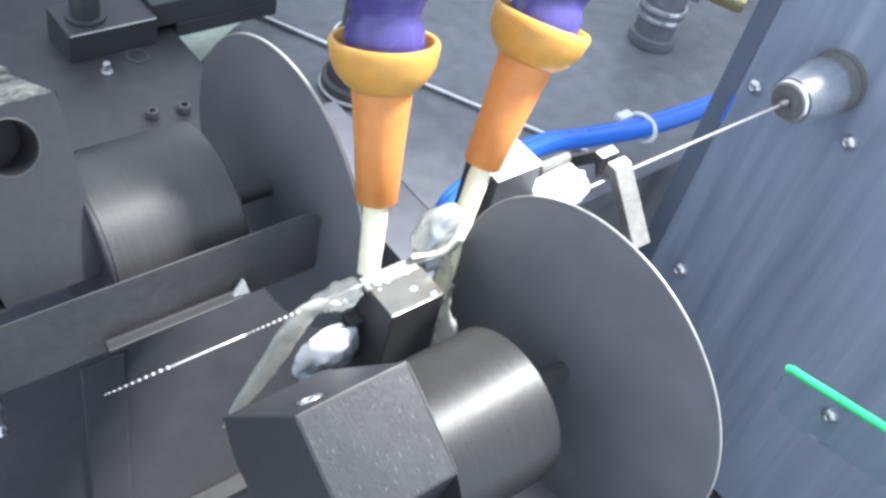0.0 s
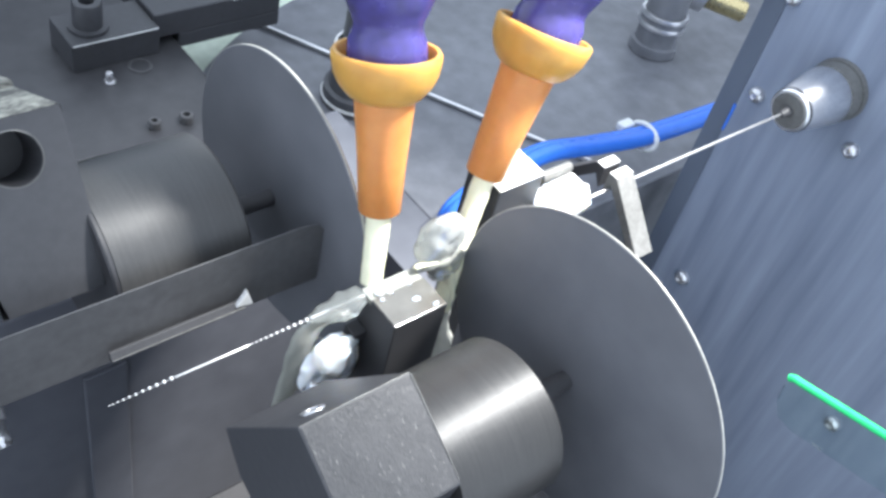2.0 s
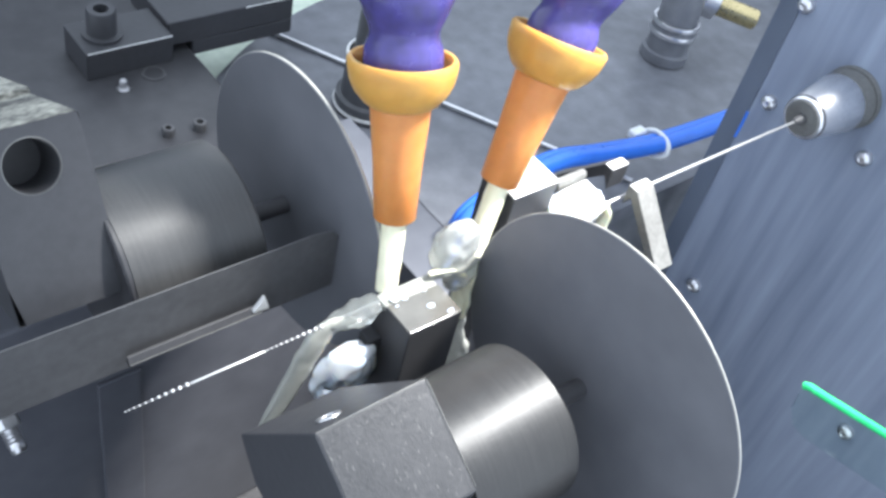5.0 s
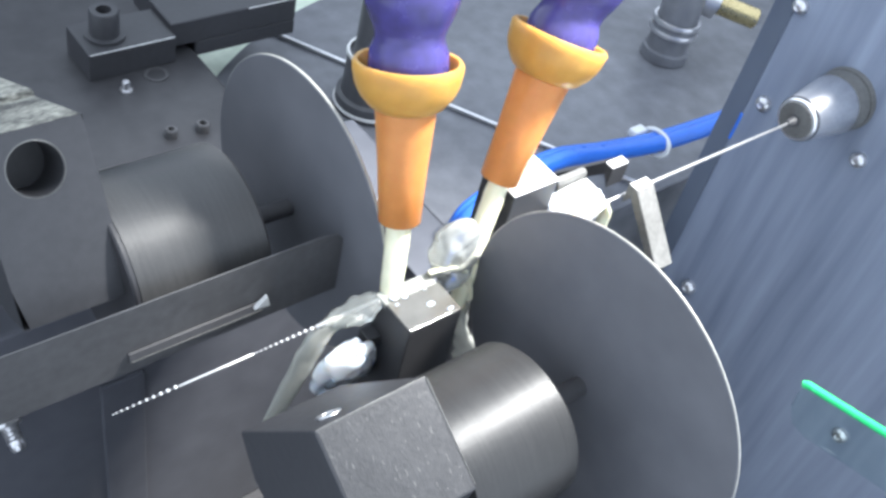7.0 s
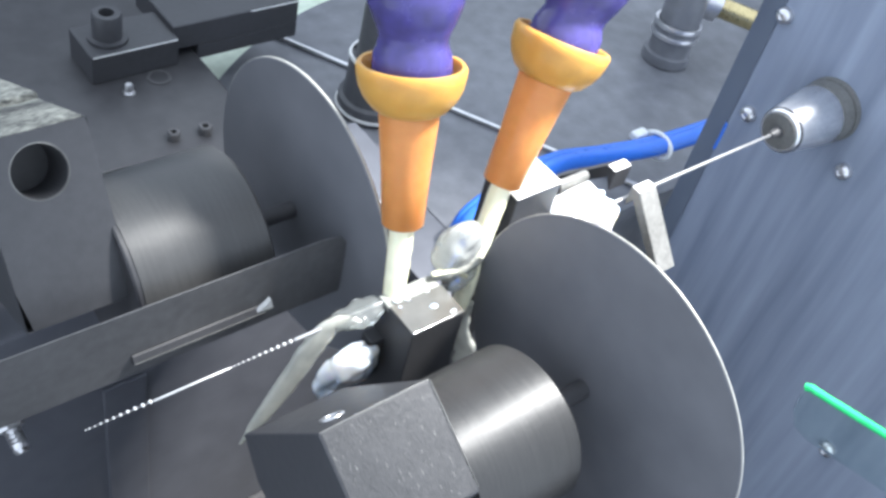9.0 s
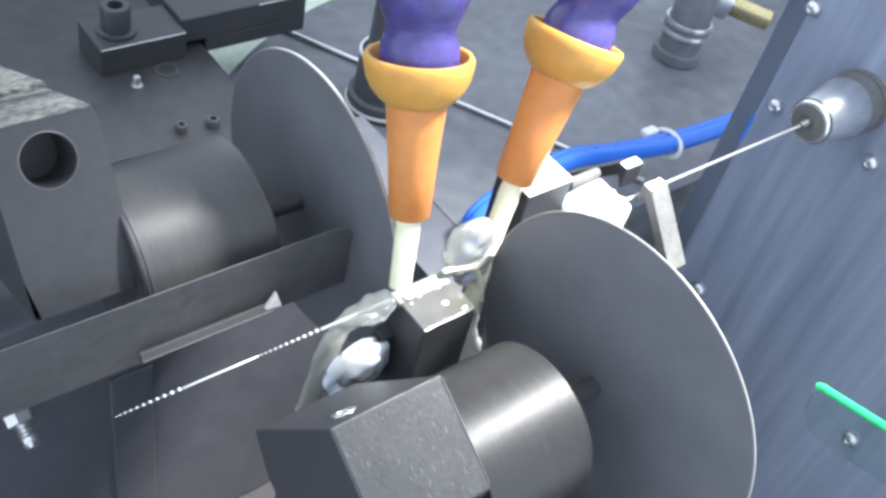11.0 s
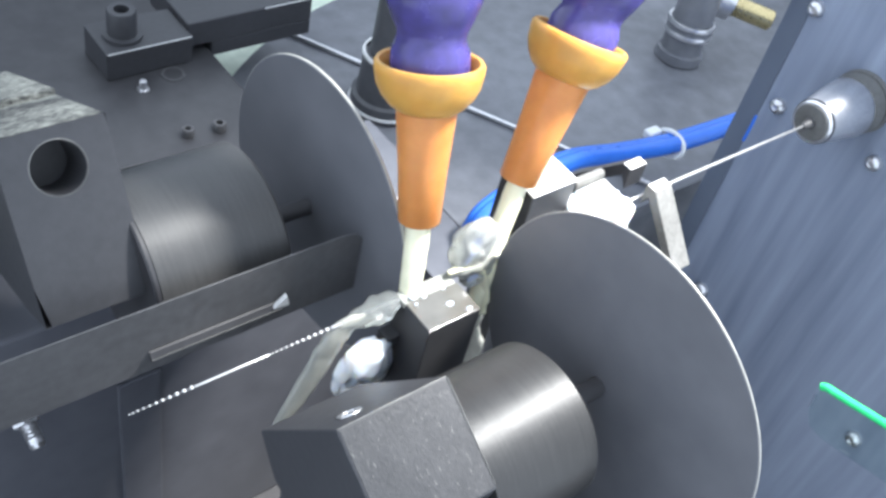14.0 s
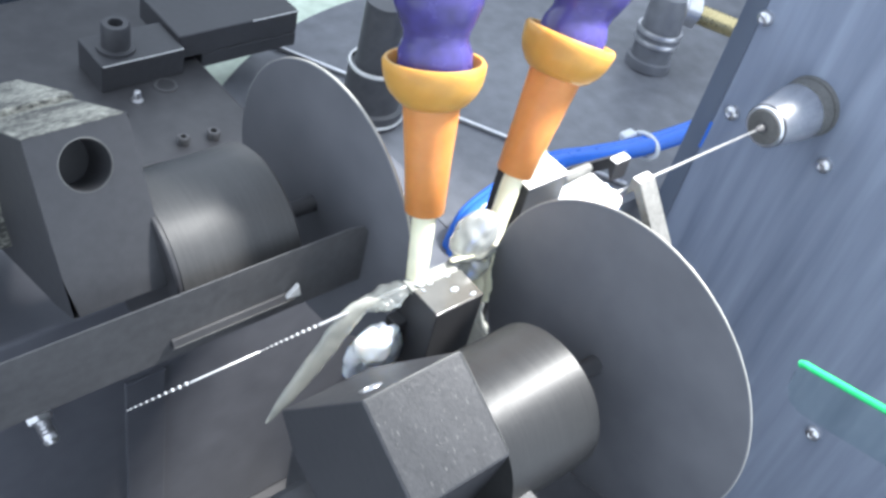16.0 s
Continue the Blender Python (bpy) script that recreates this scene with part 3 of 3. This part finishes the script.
# ---- small things behind ----
def make_blue_tubes():
    t = thing("air_hose", (150, 55, -62), "pair of bright blue air tubes tied together", "hose")
    part("tube", tube([(78, 53, -79), (80.5, 54.2, -67), (88, 55.6, -59.6), (122, 59.5, -56.4), (145, 55.4, -57), (170, 51.2, -57.6), (206, 47.5, -55), (240, 46, -53)], 3.0, 20), BLUE, t, smooth=True)
    part("tube", tube([(78.5, 56.5, -79), (81.5, 57.2, -67.5), (89, 58.4, -60.6), (122, 62.6, -57.6), (145, 58.3, -58), (170, 54.0, -58.4), (206, 50.0, -56), (240, 48.4, -54)], 2.9, 20), BLUE, t, smooth=True)
    ring = []
    for k in range(13):
        a = k * math.tau / 12
        ring.append((168 + 1.5 * math.sin(a), 53.3 + 6.0 * math.cos(a), -58.6 + 3.7 * math.sin(a)))
    part("cable_tie", tube(ring, 0.9, 8, side=(1, 0.1, 0)), NYLON, t, "white nylon cable tie", smooth=True)
    part("tie_head", block((160.5, 57.2, -58.4), (167, 61, -55.2), 0.8), NYLON, t, "white nylon tie head")
    return t


def make_fitting():
    t = thing("pipe_fitting", (236, 106, -73), "dark steel pipe elbow with bright rings", "fitting")
    bm = bmesh.new()
    lathe((234.8, 104.8, -73.2), (0.05, 0.05, 1), [(0, 10), (4, 10), (4.5, 8.6), (13, 8.6), (13.5, 9.6), (17, 9.6), (17.5, 8.4), (27, 8.4), (33, 6.5), (35, 0)], 40, bm)
    part("body", bm, TRAY, t, smooth=True)
    for z in (-61.5, -57):
        bm = bmesh.new()
        lathe((235.5, 105.5, z), (0.05, 0.05, 1), [(0, 8.8), (0, 9.9), (1.2, 10.1), (2.0, 9.8), (2.0, 8.8)], 40, bm)
        part("ring", bm, STEEL, t, "bright steel ring", smooth=True)
    bm = bmesh.new()
    lathe((246, 118, -50), (21, -24, -4), [(0, 7), (8, 7.2), (8.5, 6.0), (12, 6.0), (12.4, 7.0), (18, 7.0), (18.4, 4.2), (36, 4.2), (36, 0)], 32, bm)
    part("branch", bm, STEEL, t, "bright nut and branch", smooth=True)
    bm = bmesh.new()
    lathe((258.6, 103.6, -52.4), (21, -24, -4), [(0, 4.4), (17, 4.4), (17.4, 4.0)], 32, bm)
    part("brass_stub", bm, BRASS, t, "yellow brass stub", smooth=True)
    return t


def make_hex_bolt():
    t = thing("hex_bolt", (-62, 58, -64), "bright hexagon bolt with nut standing off the wall", "bolt")
    ax = Vector((0.05, -0.86, -0.5)).normalized()
    p = Vector((-59.8, 57.9, -62.4))
    for s0, r, h in ((0.0, 2.9, 3.4), (4.0, 3.3, 3.4)):
        bm = bmesh.new()
        lathe(p + ax * s0, ax, [(0, 0), (0, r * 0.9), (0.3, r), (h - 0.3, r), (h, r * 0.88), (h, 0)], 6, bm)
        part("hex_nut", bm, STEEL, t, "bright hexagon nut")
    bm = bmesh.new()
    lathe(p + ax * 3.0, ax, [(0, 1.9), (4.6, 1.9), (5.0, 2.1), (5.4, 1.8), (5.9, 2.1), (6.4, 1.8), (6.9, 2.1), (7.4, 1.8), (7.9, 2.1), (8.6, 1.8), (9.4, 2.0), (10.4, 1.5), (10.4, 0)], 20, bm)
    part("thread_end", bm, STEEL, t, smooth=True)
    return t


workpiece = make_workpiece()
rest = make_work_rest()
head_right = make_head_right()
head_left = make_head_left()
ledge = make_ledge()
housing = make_housing()
clamp_bar = make_clamp_bar()
slide = make_slide()
jaw_front = make_jaw(-1)
jaw_back = make_jaw(1)
make_guide()
nozzle_left = make_nozzle((6.6, 6.1, 13.4), (9.8, 16.1, 43.7), "orange and amber coolant nozzle on an indigo jointed hose", (0.25, 0.35, 0.9))
nozzle_right = make_nozzle((32.4, 6.4, 14.0), (44.8, 12.2, 43.3), "tilted orange and amber coolant nozzle on an indigo jointed hose", (0.15, 0.1, 1.0))
jet_left = make_stream("coolant_jet", [(6.8, 6.6, 15.2), (5.7, 4.6, 10), (4.2, 2.2, 4), (3.2, 0.6, -0.3)], [2.6, 2.5, 2.35, 2.2], COOLANT, "cream coloured coolant jet from the nozzle", (7, 5, 14), 1, 0.05)
jet_right = make_stream("coolant_jet", [(32.6, 6.2, 15.5), (30, 4.6, 8), (26.5, 2.5, 0), (24.0, 0.5, -9), (23.0, 0.0, -16)], [2.3, 2.3, 2.3, 2.1, 1.6], COOLANT, "cream coloured coolant jet from the tilted nozzle", (32, 6, 14), 1, 0.05)
make_blue_tubes()
make_fitting()
make_hex_bolt()
wire_rod = single("steel_rod", lathe((46.2, 249.4, -72), (0.497, -0.868, 0), [(0, 0), (0, 0.9), (230, 0.9), (230, 0)], 12), STEEL, (120, 115, -72), "thin bright steel rod lying over the bed", "rod", smooth=True)
pedestal = thing("pedestal", (120, 120, -170), "dark oily cast pedestal behind the wheels", "pedestal")
rim = [(46.5, 98)] + [(156 + 165 * math.cos(radians(k)), 32 + 165 * math.sin(radians(k))) for k in range(131, 78, -3)]
part("table", prism([(84, 43.5), (84, 98)] + rim + [(215, 329), (350, 329), (350, 43.5)], -80, -73.2, 0.6, "z"), TRAY, pedestal, "oily grey round-edged table")
part("side_step", block((62.6, 20.6, -170), (83.9, 97.8, -73.4), 0.3), BED, pedestal)
part("front_wall", block((84.5, 44.2, -170), (345, 60, -80.1), 0.8), TRAY, pedestal)
part("column", block((90, 60.1, -170), (340, 320, -110.1), 1.5), TRAY, pedestal)
single("pale_bracket", prism([(46, 104), (84.5, 104), (214, 150), (214, 328), (46, 328)], -110, -80.2, 0.8, "z"), PALE, (60, 170, -110), "pale green casting under the rim of the grey table", "bracket")
valve = thing("valve_body", (97, 127, -73), "dark round valve body with bright clamp rings", "valve")
bm = bmesh.new()
lathe((97, 127, -73.15), (0, 0, 1), [(0, 0), (0, 12.4), (1.5, 12.8), (6, 12.4), (6.6, 10.6), (22, 10.2), (22.6, 8.0), (48, 7.6), (48, 0)], 56, bm)
part("body", bm, OXIDE, valve, smooth=True)
for z, r in ((-71.4, 12.95), (-51.2, 10.4)):
    bm = bmesh.new()
    lathe((97, 127, z), (0, 0, 1), [(0, r - 0.8), (0, r), (0.5, r + 0.3), (1.3, r), (1.3, r - 0.8)], 56, bm)
    part("clamp_ring", bm, GROUND, valve, "bright clamp ring", smooth=True)

# green guard sheet
guard = thing("guard_sheet", (86, -80, -40), "clear green acrylic guard sheet with glowing cut edge", "guard")
edge = [(-54.9, -19.6), (-56.2, -18.7), (-58.5, -18.2), (-76, -13.6), (-120, -2)]
bm = tube([(85.7, y, z) for y, z in edge], 0.95, 12, steps=5)
part("cut_edge", bm, GREEN, guard, "bright green cut edge", smooth=True)
part("sheet", prism([(-54.9, -22.4), (-56, -19.4), (-58.5, -18.9), (-76, -14.3), (-120, -2.7), (-124, -16), (-80, -27), (-62, -31.5), (-58, -31), (-55.5, -27)], 85.2, 86.2, 0.1), GREEN_SHEET, guard)

# ---- coolant lumps and films ----
splash = lump((20.8, 1.2, -2.2), (4.2, 2.4, 5.2), 0.4, 4, 0.2, 4.0)
lump((19.2, 1.6, 5.4), (6.0, 3.4, 6.8), 0.24, 5, 0.13, 1.0, splash)
dome = single("coolant_splash", splash, CLEAR, (18, 1.5, 6), "clear bulging coolant splash beside the jet", "coolant", smooth=True)
foam = single("coolant_foam", lump((55.2, 1.2, 2.8), (7.6, 4.4, 1.8), 0.4, 5, 0.22, 7.0), FOAM, (56, 1.5, 2), "white foaming coolant over the guide lug", "coolant", smooth=True)
spray = lump((-8.6, -3.2, -13.0), (6.4, 2.4, 6.6), 0.6, 4, 0.15, 5.0)
lump((-4.6, -1.6, -14.6), (4.6, 2.2, 6.4), 0.6, 4, 0.17, 2.0, spray)
lump((-11.8, -3.8, -16.6), (3.4, 1.8, 4.4), 0.5, 3, 0.2, 8.0, spray)
lump((-6.2, -3.4, -9.4), (4.2, 1.8, 2.2), 0.5, 3, 0.2, 3.0, spray)
puddle = single("coolant_splash", spray, FOAM, (-8, -3, -13), "white splashing coolant beside the work rest", "coolant", smooth=True)
sheet = make_stream("coolant_film", [(0.4, 1.0, -0.6), (-3, 0.6, -1.2), (-7, 0.3, -1.1), (-10.5, 0.2, -0.7), (-13.8, 0, -0.1)], [2.0, 3.6, 3.2, 2.0, 0.5], FILM, "clear coolant film along the wire", (-6, 0, 0), 0.5, 0.3)
ribbon = make_stream("coolant_ribbon", [(-3.4, -0.3, -3.4), (-8.4, -0.2, -2.2), (-11.8, 0, -3.8), (-13.2, 0, -8.0), (-13.8, 0, -14), (-14.4, 0, -21), (-15.4, 0, -28), (-16.4, 0, -35)], [0.7, 1.8, 2.5, 2.8, 2.7, 2.4, 1.9, 0.4], THIN_COOLANT, "cream coolant ribbon falling off the wire", (-6, 0, -1.6), 0.5, 0.12, side=(0.2, 1, 0.1))
over_film = make_stream("coolant_film", [(12.4, 0.2, 0.2), (16, 0.2, 1.0), (20, 0.1, 0.9), (24.5, 0, 0.2)], [0.8, 1.9, 2.0, 1.4], THIN_COOLANT, "clear coolant film over the wire beside the rest", (18, 0, 0.5), 0.8, 0.3)
lug_stream = make_stream("coolant_stream", [(61.8, -1.4, 2.2), (63.0, -1.8, -1), (63.4, -2, -8), (63.6, -2, -20)], [1.2, 1.5, 1.6, 1.4], COOLANT, "cream coolant stream falling off the guide lug", (63, 0, 2), 0.7, 0.15)
lug_foam = single("coolant_foam", lump((60.4, -1.4, -2.5), (4.2, 4.4, 7.0), 0.3, 4, 0.2, 6.0), FOAM, (60, -1.4, -2.5), "white coolant foam bulging down the guide lug", "coolant", smooth=True)
drip = make_stream("coolant_drip", [(24.5, -1.0, -12), (26.0, 0.5, -22), (29.5, 0.5, -32), (31, 0.5, -44)], [1.2, 2.0, 2.6, 2.6], THIN_COOLANT, "pale coolant running down behind the wheel", (25, 0, -12), 0.6, 0.3)
arch = make_stream("coolant_ribbon", [(11.8, -0.3, 2.4), (14.8, -0.4, 2.3), (18.7, -0.5, 0.9), (22.2, -0.5, -3.5), (24.0, -0.8, -9.9), (24.2, -1.0, -16)], [0.5, 1.0, 1.2, 1.3, 1.3, 1.1], COOLANT, "cream coolant ribbon arching off the rest", (14, -0.4, 2.3), 0.6, 0.3)
# flat drops in white foam colour, which carries their highlights
for x, y, a, b in ((7.8, -6.4, 1.25, 0.8), (10.6, -9.2, 1.1, 0.6), (2.2, -1.6, 1.3, 0.9), (4.2, -2.4, 0.8, 0.6), (1.6, -3.4, 0.6, 0.5), (9.0, -2.6, 0.7, 0.35)):
    single("coolant_drop", lump((x, y, 1.2), (a * 0.8, b * 0.8, 0.3), 0.25, 3, 0.5, x), FOAM, (x, y, 1.15), "coolant drop on the wet rest, whitened for its highlight", "coolant", "drops on the rest", smooth=True)


def shifted(ob, rows):
    """Rows of (seconds, dx, dy, dz) in millimetres from the modelled place."""
    o = ORIGIN[ob]
    return [(t, pose(*((o + Vector((x, y, z))) * MM))) for t, x, y, z in rows]


def motions():
    # the left head backs off and comes in again
    infeed = [(0.0, 0, 1.7, 0), (4.2, 0, 1.7, 0), (5.0, 0, 1.6, 0), (6.2, 0, 0, 0), (9.2, 0, 0, 0), (9.9, 0, 1.2, 0), (10.6, 0, 1.7, 0), (11.2, 0, 1.65, 0),
              (11.5, 0, 1.37, 0), (12.0, 0, 0.67, 0), (12.4, 0, 0.05, 0), (13.0, 0, 0, 0), (16.0, 0, 0, 0)]
    for ob in (head_left, nozzle_left, housing, clamp_bar, wire_rod, jet_left):
        walk(ob, shifted(ob, infeed))
    # the scraper blade tips a little between its two states
    o = ORIGIN[ledge]
    walk(ledge, [(t, pose(*((o + Vector((dx, 0, dz))) * MM), rx)) for t, dx, dz, rx in
                 ((0, -0.7, 0, 0), (3.8, -0.7, 0, 0), (5.2, -0.2, 0.2, 8), (6.3, 0, 0.2, 14), (9.2, 0, 0.2, 14), (10.5, -0.6, 0, 2), (11.3, -0.7, 0, 0), (12.0, -0.3, 0.1, 6), (12.6, 0, 0.2, 14), (15.2, 0, 0.2, 14), (15.9, 0, 0.2, 10), (16, 0, 0.2, 10))])
    feed = [(0, 0.00), (4.2, 0.00), (5.4, -0.22), (6.5, -1.68), (7, -3.09), (7.5, -4.55), (8, -6.44), (8.5, -8.48), (9, -11.65), (9.2, -12.54), (9.6, -12.99), (10.6, -6.72), (11.3, -1.79), (11.5, -0.60), (12, 0.00), (12.5, 0.00), (13, -0.95), (13.5, -2.22), (14, -4.08), (14.5, -5.33), (15, -7.20), (15.5, -9.41), (16, -12.66)]
    walk(slide, shifted(slide, [(t, x, 0, 0) for t, x in feed]))
    wire = [(0, 0), (4.2, 0), (6.3, 0.0), (6.5, -0.2), (7, -2.24), (7.5, -2.93), (8, -3.76), (8.5, -4.82), (9, -7.57), (9.2, -8.8), (9.6, -9.2), (10.6, -5.5),
            (11.3, -2.6), (11.5, -1.0), (12, -0.2), (12.5, -0.1), (13, -0.5), (13.5, -1.1), (14, -3.2), (14.5, -4.1), (15, -5.4), (15.5, -6.7), (16, -9.5)]
    walk(workpiece, shifted(workpiece, [(t, x, 0, 0) for t, x in wire]))
    # the gripper opens
    walk(jaw_front, shifted(jaw_front, [(0, 0, 2.1, 0), (2.7, 0, 2.1, 0), (2.95, 0, 0, 0), (16, 0, 0, 0)]))
    walk(jaw_back, shifted(jaw_back, [(0, 0, -1.9, 0), (2.7, 0, -1.9, 0), (2.95, 0, 0, 0), (16, 0, 0, 0)]))
    # coolant spills over the guide lug once the gripper has opened, and then swells
    walk(lug_stream, shifted(lug_stream, [(0, 0, -2, -34), (2.6, 0, -2, -34), (2.95, 0, 0, 0), (8.1, 0, 0, 0), (8.6, -1.5, 0, -1), (16, -1.5, 0, -1)]))
    walk(lug_foam, shifted(lug_foam, [(0, -2, 0, -30), (7.7, -2, 0, -30), (8.4, 0, 0, 0), (16, 0, 0, 0)]))
    # the falling coolant swings and trembles
    o = ORIGIN[ribbon]
    walk(ribbon, [(t, pose(*(o * MM), 0, a, 0)) for t, a in
                  ((0, 24), (0.7, 19), (1.5, 8), (2.5, 3), (3.5, 0), (3.9, 3), (4.2, 14), (5.2, 18), (6.3, 15), (7, 16), (7.8, 17), (8.5, 22), (9, 26), (10.2, 16), (11.3, 4), (12, 2),
                   (12.5, 10), (13.2, 16), (14, 20), (14.5, 26), (15, 20), (15.5, 24), (16, 30))])
    for ob, ph, amp in ((puddle, 0.0, 7), (dome, 1.3, 5), (foam, 2.1, 4), (sheet, 0.6, 3), (drip, 2.8, 3), (arch, 0.2, 4), (over_film, 1.9, 4)):
        o = ORIGIN[ob]
        walk(ob, [(k * 0.4, pose(*(o * MM), amp * math.sin(k * 2.3 + ph), amp * math.sin(k * 1.7 + ph * 2), amp * math.sin(k * 2.9 + ph))) for k in range(41)])


motions()
